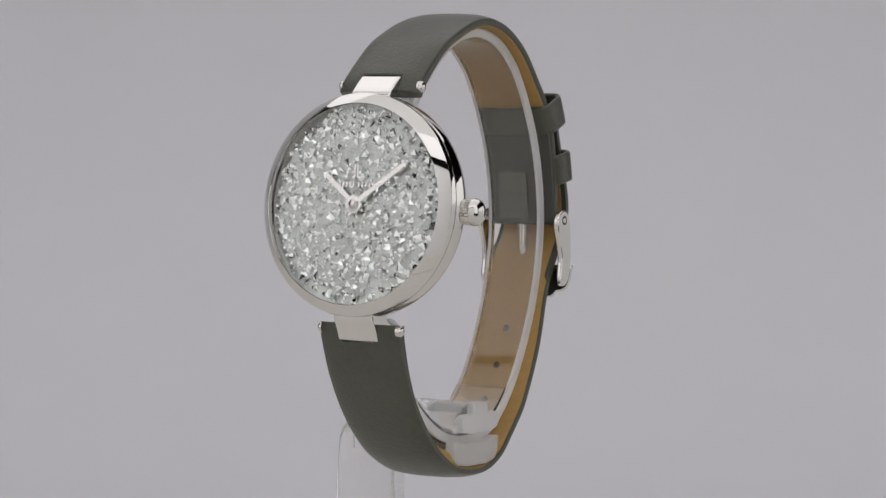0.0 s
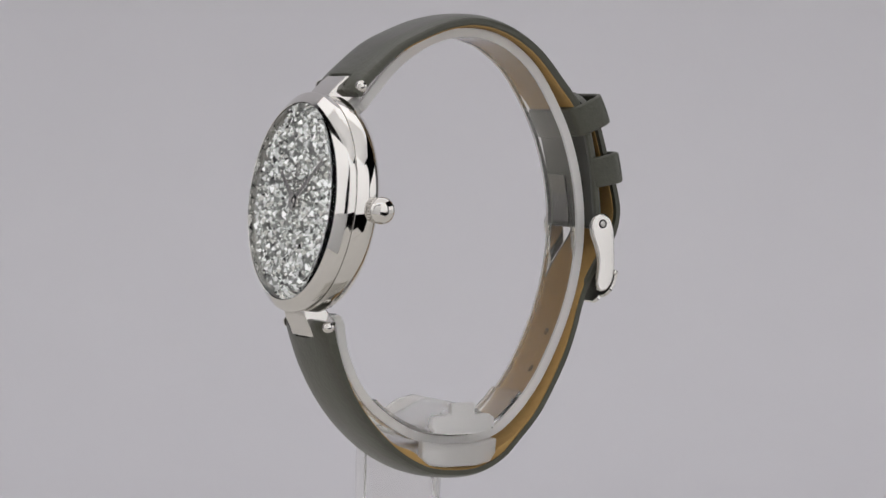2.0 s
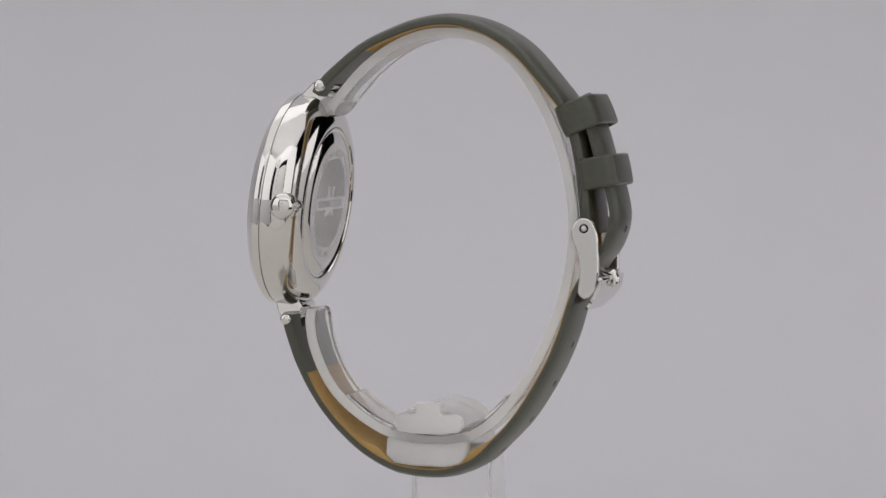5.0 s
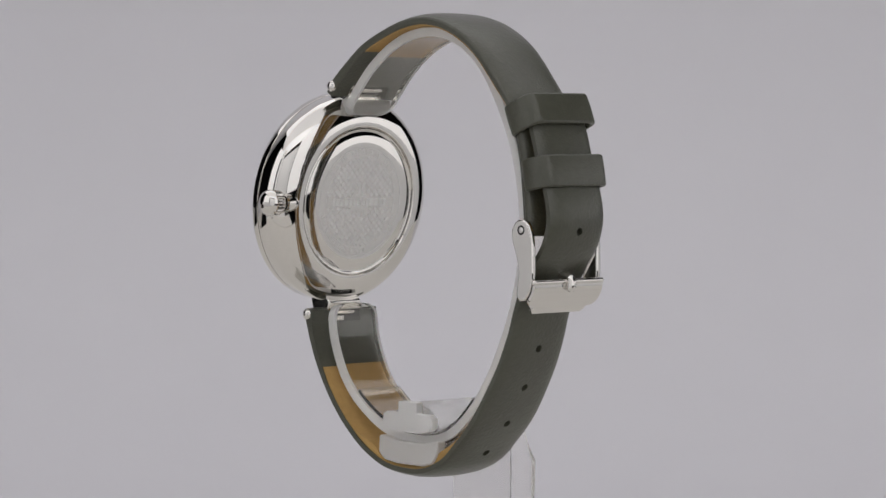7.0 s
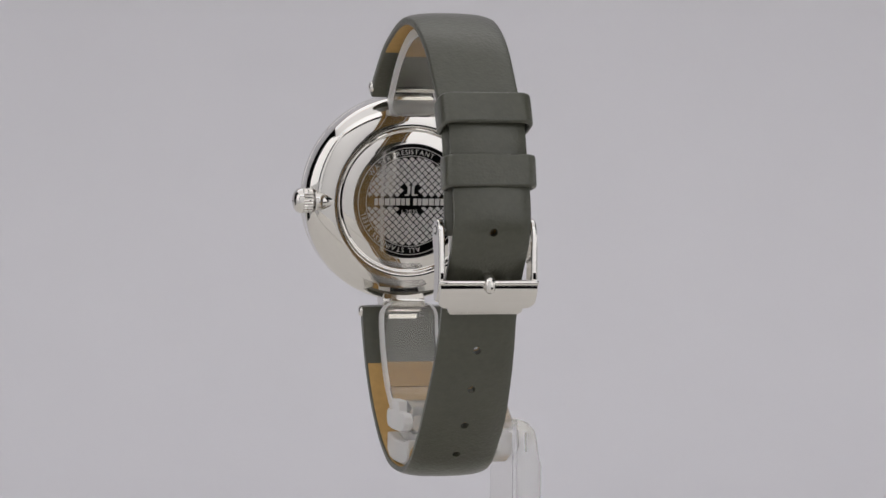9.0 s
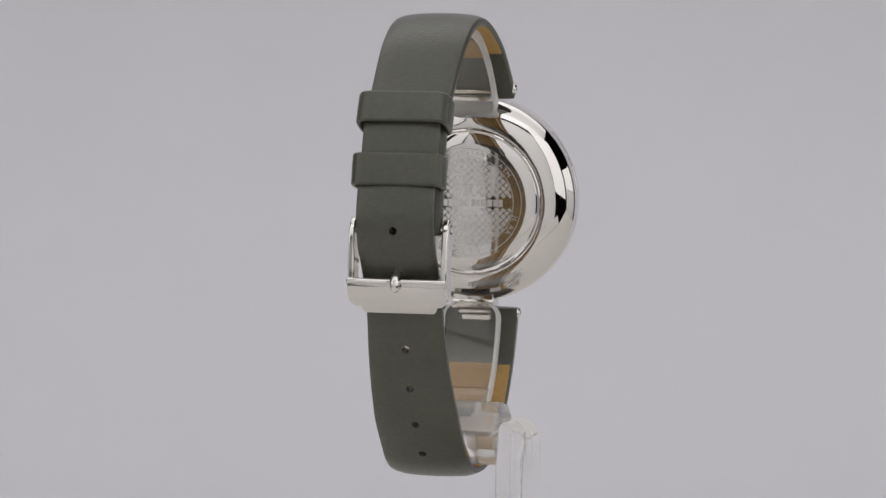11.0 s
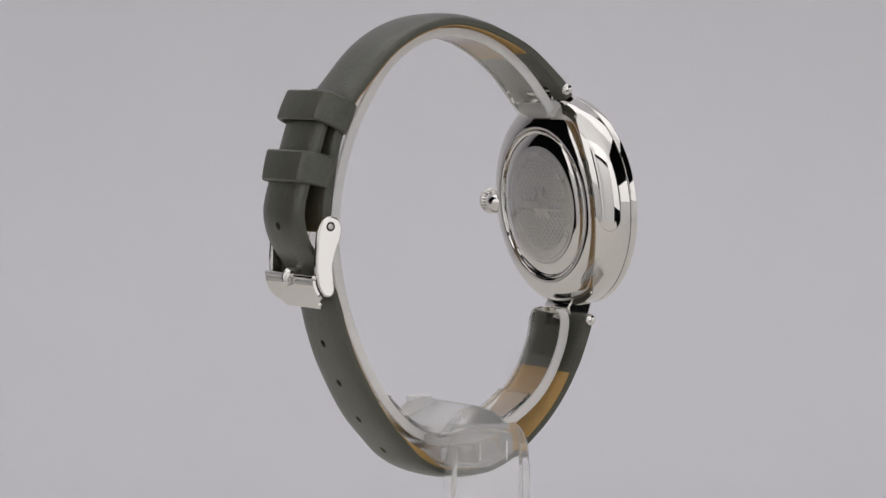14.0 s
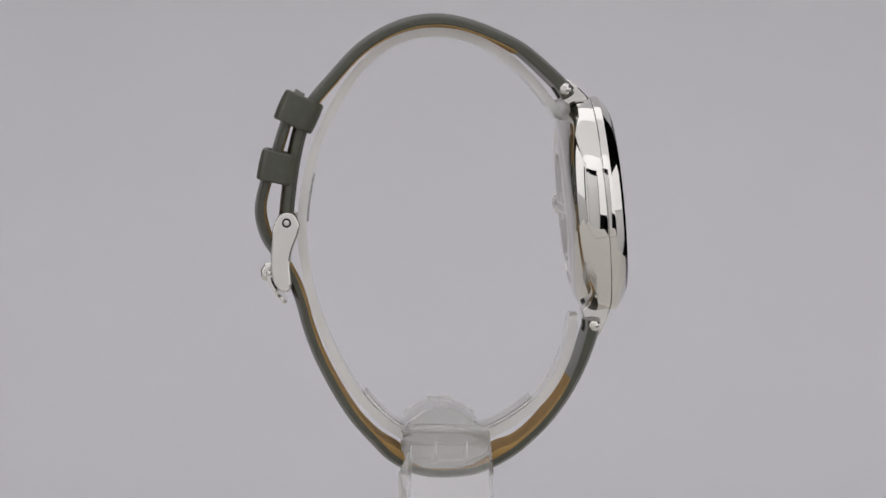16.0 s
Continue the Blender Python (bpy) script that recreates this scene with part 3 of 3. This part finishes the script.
def crown_knob():
    place = CASE @ Matrix.Translation((-0.5, -0.2, -4.0)) @ Matrix.Rotation(math.pi / 2, 4, "Y")
    knob = bmesh.new()
    seg = 72
    profile = [(0.9, 17.75), (1.9, 17.75), (2.1, 17.9), (2.15, 18.0), (2.15, 19.5), (2.25, 19.65), (2.2, 20.0), (1.95, 20.5), (1.5, 20.9), (0.8, 21.15), (0, 21.2)]
    rings = []
    for r, h in profile:
        if r == 0:
            rings.append([knob.verts.new(place @ Vector((0, 0, h)))])
            continue
        ring = []
        for k in range(seg):
            rr = r - (0.16 if 17.95 < h < 19.55 and k % 3 == 0 else 0)
            ring.append(knob.verts.new(place @ Vector((rr * math.cos(2 * math.pi * k / seg), rr * math.sin(2 * math.pi * k / seg), h))))
        rings.append(ring)
    for a, b in zip(rings, rings[1:]):
        for k in range(seg):
            l = (k + 1) % seg
            knob.faces.new([a[k], a[l], b[0]] if len(b) == 1 else [a[k], a[l], b[l], b[k]])
    knob.faces.new(list(reversed(rings[0])))
    crown = part("crown", knob, STEEL, watch, "polished fluted crown with domed tip", smooth=40)
    part("stem", lathe([(0, 12.6), (0.7, 13.4), (1.25, 14.6), (1.5, 15.8), (1.45, 16.6), (1.05, 17.0), (1.0, 17.8), (0, 17.8)], 32, place), STEEL, crown, smooth=40)
    guard = CASE @ Matrix.Translation((0, -0.2, -4.7)) @ Matrix.Rotation(math.pi / 2, 4, "Y")
    part("crown_guard", lathe([(0, 12.6), (0.5, 13.1), (1.1, 14.2), (1.5, 15.4), (1.65, 16.4), (1.5, 17.0), (0, 17.1)], 32, guard), STEEL, crown, smooth=40)
    part("crown_mark", tube([place @ Vector((0.7, -0.7, 20.9)), place @ Vector((0, 0, 21.15)), place @ Vector((-0.5, -0.9, 20.85))], 0.14, 8), STEEL, crown)


crown_knob()


def lug(outline, name="lug"):
    bm = bmesh.new()
    wide = 3.8
    a = [bm.verts.new(CASE @ Vector((-wide, v, n))) for v, n in outline]
    b = [bm.verts.new(CASE @ Vector((wide, v, n))) for v, n in outline]
    bm.faces.new(a)
    bm.faces.new(list(reversed(b)))
    for i in range(len(outline)):
        bm.faces.new([a[i], a[(i + 1) % len(outline)], b[(i + 1) % len(outline)], b[i]])
    part(name, bm, STEEL, watch, "polished central steel lug", bevel=0.25)


lug([(16.8, 0.0), (18.0, -0.05), (18.7, -0.5), (20.1, -1.7), (21.5, -3.1), (21.3, -3.7), (19.9, -2.6), (18.9, -4.4), (17.8, -4.6), (16.6, -3.2)])
lug([(-16.8, 0.4), (-18.1, 0.35), (-19.2, -0.1), (-20.6, -1.0), (-22.0, -1.7), (-21.9, -2.3), (-20.5, -2.1), (-19.2, -4.2), (-17.8, -4.4), (-16.6, -3.2)])

UPPER = Way([(-21.8, 26.7), (-20.5, 28.7), (-18.0, 31.1), (-13.3, 34.9), (-8.5, 37.3), (-3.8, 39.0), (1.0, 39.8), (5.8, 39.3), (10.6, 37.5), (15.4, 34.2), (20.2, 28.9),
             (23.2, 25.2), (25.3, 21.0), (26.6, 15.7), (27.4, 10.0), (27.8, 5.4), (27.6, 3.3)], 1)
LOWER = Way([(-26.6, -11.2), (-26.6, -12.9), (-25.5, -16.5), (-24.0, -20.3), (-21.7, -24.6), (-19.1, -28.3), (-16.2, -31.5), (-12.3, -34.8), (-7.5, -37.4), (-3.7, -38.3),
             (1.1, -38.5), (4.9, -37.8), (8.7, -35.9), (11.5, -33.3), (16.2, -28.0), (20.9, -20.1), (23.4, -14.1), (24.6, -10.0), (26.0, -6.2), (28.2, -2.4), (30.8, 1.5),
             (31.95, 6.2), (31.1, 11.0), (29.8, 14.3), (28.7, 18.1), (27.7, 21.3), (26.3, 24.8), (25.2, 26.8)], -1)


def upper_half(s):
    return 7.7 - 0.9 * min(max(s / 62, 0), 1)


def lower_half(s):
    h = 7.7 - 0.6 * min(max(s / 55, 0), 1) - 0.75 * min(max((s - 62) / 18, 0), 1)
    left = LOWER.length - s
    return h * (1 if left > 5 else max(0.25, math.sqrt(max(1 - ((5 - left) / 5.2) ** 2, 0.01))))


def where(way, y, z):
    return way.s[way.nearest(y, z)]


HOLES = [where(LOWER, 31.9, 4.1)] + [where(LOWER, y, z) for y, z in ((22.9, -15.6), (20.0, -22.1), (16.0, -28.2), (11.2, -33.6))]


def notch(x, s):
    return s > 3.4 or abs(x) > 4.05


TAIL = where(LOWER, 26.0, -6.2)


def upper_under(s):
    return -2.15 if s > 14 else -2.6 + 0.45 * s / 14


BULGES = (where(LOWER, -10.6, -35.8), where(LOWER, 8.9, -35.8))


def lower_under(s):
    return -1.85 if s > 14 else -2.6 + 0.75 * s / 14


def lower_lining(s):
    """The lining lifts off the strap where it bends round the block."""
    return lower_under(s) - 0.08 - 1.0 * max(math.exp(-((s - b) / 3.0) ** 2) for b in BULGES)


def straps():
    top = part("upper_strap", slab(UPPER, 0.0, UPPER.length, upper_half, lambda s: 0.0, upper_under, keep=notch, columns=13, pad=0.55),
               LEATHER, watch, "matt grey-green leather strap end with buckle", bevel=0.3, smooth=50)
    edge = where(UPPER, -13.0, 35.1)
    stop = where(UPPER, 23.0, 25.5)
    part("lining", slab(UPPER, edge, stop, lambda s: upper_half(s) - 0.3, lambda s: -1.5, lambda s: upper_under(s) - 0.08, columns=9), LINING, top, "tan leather lining", bevel=0.03)
    part("lining", slab(UPPER, stop, UPPER.length - 0.6, lambda s: upper_half(s) - 0.3, lambda s: -1.5, lambda s: upper_under(s) - 0.3, columns=9), LINING_DARK, top, bevel=0.03)
    low = part("lower_strap", slab(LOWER, 0.0, LOWER.length, lower_half, lambda s: 0.0, lower_under, keep=notch, holes=HOLES, pad=0.55),
               LEATHER, watch, "matt grey-green leather strap end with punched holes", bevel=0.25, smooth=50)
    edge = where(LOWER, -23.2, -22.0)
    part("lining", slab(LOWER, edge, LOWER.length - 0.5, lambda s: lower_half(s) - (0.3 if s < TAIL else 0.9), lambda s: -1.2, lower_lining, holes=HOLES), LINING, low, "tan leather lining", bevel=0.03)


straps()

for yz in ((-19.8, 27.3), (-25.3, -12.2)):
    bar_ob = part("spring_bar", tube([(CX - 7.6, *yz), (CX + 7.6, *yz)], 0.6, 14), STEEL, watch, "steel spring bar", smooth=60)
    for s in (-1, 1):
        part("bar_end", lathe([(0, 7.2), (1.0, 7.2), (1.0, 7.6), (0.92, 7.85), (0.65, 8.07), (0.32, 8.16), (0, 8.2)], 24, Matrix.Translation((CX, *yz)) @ Matrix.Rotation(s * math.pi / 2, 4, "Y")), STEEL, bar_ob, "domed steel bar end", smooth=60)


def keeper(centre, along, length, depth, half, name):
    """A leather loop round the two strap layers. along: its direction down the strap, in (y, z)."""
    t = Vector(along).normalized()
    n = Vector((-t.y, t.x))
    c = Vector(centre)
    bm = bmesh.new()

    def ring(h, d, r, s):
        out = []
        for sx, sn, a0 in ((1, 1, 0), (-1, 1, 90), (-1, -1, 180), (1, -1, 270)):
            for k in range(5):
                a = radians(a0 + 22.5 * k)
                x = sx * (h - r) + r * math.cos(a)
                q = sn * (d - r) + r * math.sin(a)
                bulge = 0.12 * math.cos(math.pi * s / length)
                p = c + t * s + n * (q * (1 + bulge * 0.3))
                out.append(bm.verts.new((CX + x, p.x, p.y)))
        return out
    steps = [-length / 2 + length * k / 6 for k in range(7)]
    outer = [ring(half, depth / 2, 2.1, s) for s in steps]
    inner = [ring(half - 0.85, depth / 2 - 0.85, 1.25, s) for s in steps]
    for loops, flip in ((outer, False), (inner, True)):
        for a, b in zip(loops, loops[1:]):
            for k in range(20):
                f = [a[k], a[(k + 1) % 20], b[(k + 1) % 20], b[k]]
                bm.faces.new(f[::-1] if flip else f)
    for i in (0, -1):
        for k in range(20):
            bm.faces.new([outer[i][k], outer[i][(k + 1) % 20], inner[i][(k + 1) % 20], inner[i][k]])
    part(name, bm, LEATHER, watch, "grey-green leather strap loop", bevel=0.35, smooth=50)


keeper((24.65, 22.95), (0.40, -0.917), 5.3, 6.9, 7.65, "strap_keeper")
keeper((28.0, 13.6), (0.2, -0.98), 5.3, 6.3, 7.6, "strap_keeper")


def buckle():
    arm = [(v.x, v.y) for v in spline([(24.2, 4.2), (24.9, 5.6), (26.3, 6.2), (27.7, 5.6), (28.6, 3.6), (28.85, 0.9), (28.95, -2.7), (28.5, -5.5), (27.3, -7.0), (26.3, -7.2),
                                       (25.5, -6.3), (25.6, -4.5), (25.8, -2.3), (25.3, 0.2), (24.4, 2.6), (24.2, 4.2)], 0.7)][:-1]
    root = part("buckle", tube([(CX - 7.6, 26.4, 4.4), (CX + 7.6, 26.4, 4.4)], 0.6, 14), STEEL, watch, "polished steel pin buckle", smooth=60)
    for s in (-1, 1):
        side = part("buckle_arm", extrude(arm, CX + s * 7.2, CX + s * 8.25), STEEL, root, "polished curved buckle arm", bevel=0.3, smooth=40, segments=3)
    for s in (-1, 1):
        part("rivet", lathe([(0, 7.5), (0.5, 7.5), (0.5, 8.3), (0.35, 8.42), (0, 8.45)], 20, Matrix.Translation((CX, 26.4, 4.4)) @ Matrix.Rotation(s * math.pi / 2, 4, "Y")), STEEL_SOFT, root, smooth=60)
        # Black ring in place of the dark reflection in a countersunk steel recess.
        part("rivet_dark_ring", lathe([(0.46, 8.0), (0.78, 8.0), (0.78, 8.27), (0.46, 8.27)], 20, Matrix.Translation((CX, 26.4, 4.4)) @ Matrix.Rotation(s * math.pi / 2, 4, "Y")), BLACK, root, "black ring painted for the dark reflection round the rivet")
    sheet = Way([(29.3, -4.0), (29.2, -5.2), (28.5, -6.6), (27.4, -8.0), (26.4, -9.1)], -1)

    def plate_half(s):
        if s < 3.0:
            return 8.1
        if s < 4.7:
            return 6.4 + math.sqrt(max(1.7 ** 2 - (s - 3.0) ** 2, 0.0))
        return 6.2 - max(s - 5.4, 0) * 0.8
    part("front_plate", slab(sheet, 0, sheet.length, plate_half, lambda s: 0.3, lambda s: -0.25, step=0.17, columns=13, centre=CX),
         STEEL, root, "polished buckle plate", bevel=0.16, smooth=40)
    part("rolled_edge", tube([(CX - 7.9, 29.25, -4.0), (CX + 7.9, 29.25, -4.0)], 0.5, 14), STEEL, root, "rounded top edge of the buckle plate", smooth=60)
    part("tongue", tube([(CX, 26.6, 4.3), (CX, 26.8, 0.5), (CX, 27.2, -2.6), (CX, 28.4, -3.2), (CX, 29.6, -3.4), (CX, 30.0, -4.1), (CX, 29.9, -4.9)], 0.85, 14), STEEL, root, "steel buckle tongue", smooth=60)


buckle()


def motions():
    rows = [float(t) for t in range(17)]
    walk(watch, [(t, pose(0, 0, BASE * 0.001, 0, 0, START_TURN + TURN_RATE * t)) for t in rows])
    walk(stand, [(t, pose(0, 0, FLOOR * 0.001, 0, 0, START_TURN + TURN_RATE * t)) for t in rows])


motions()
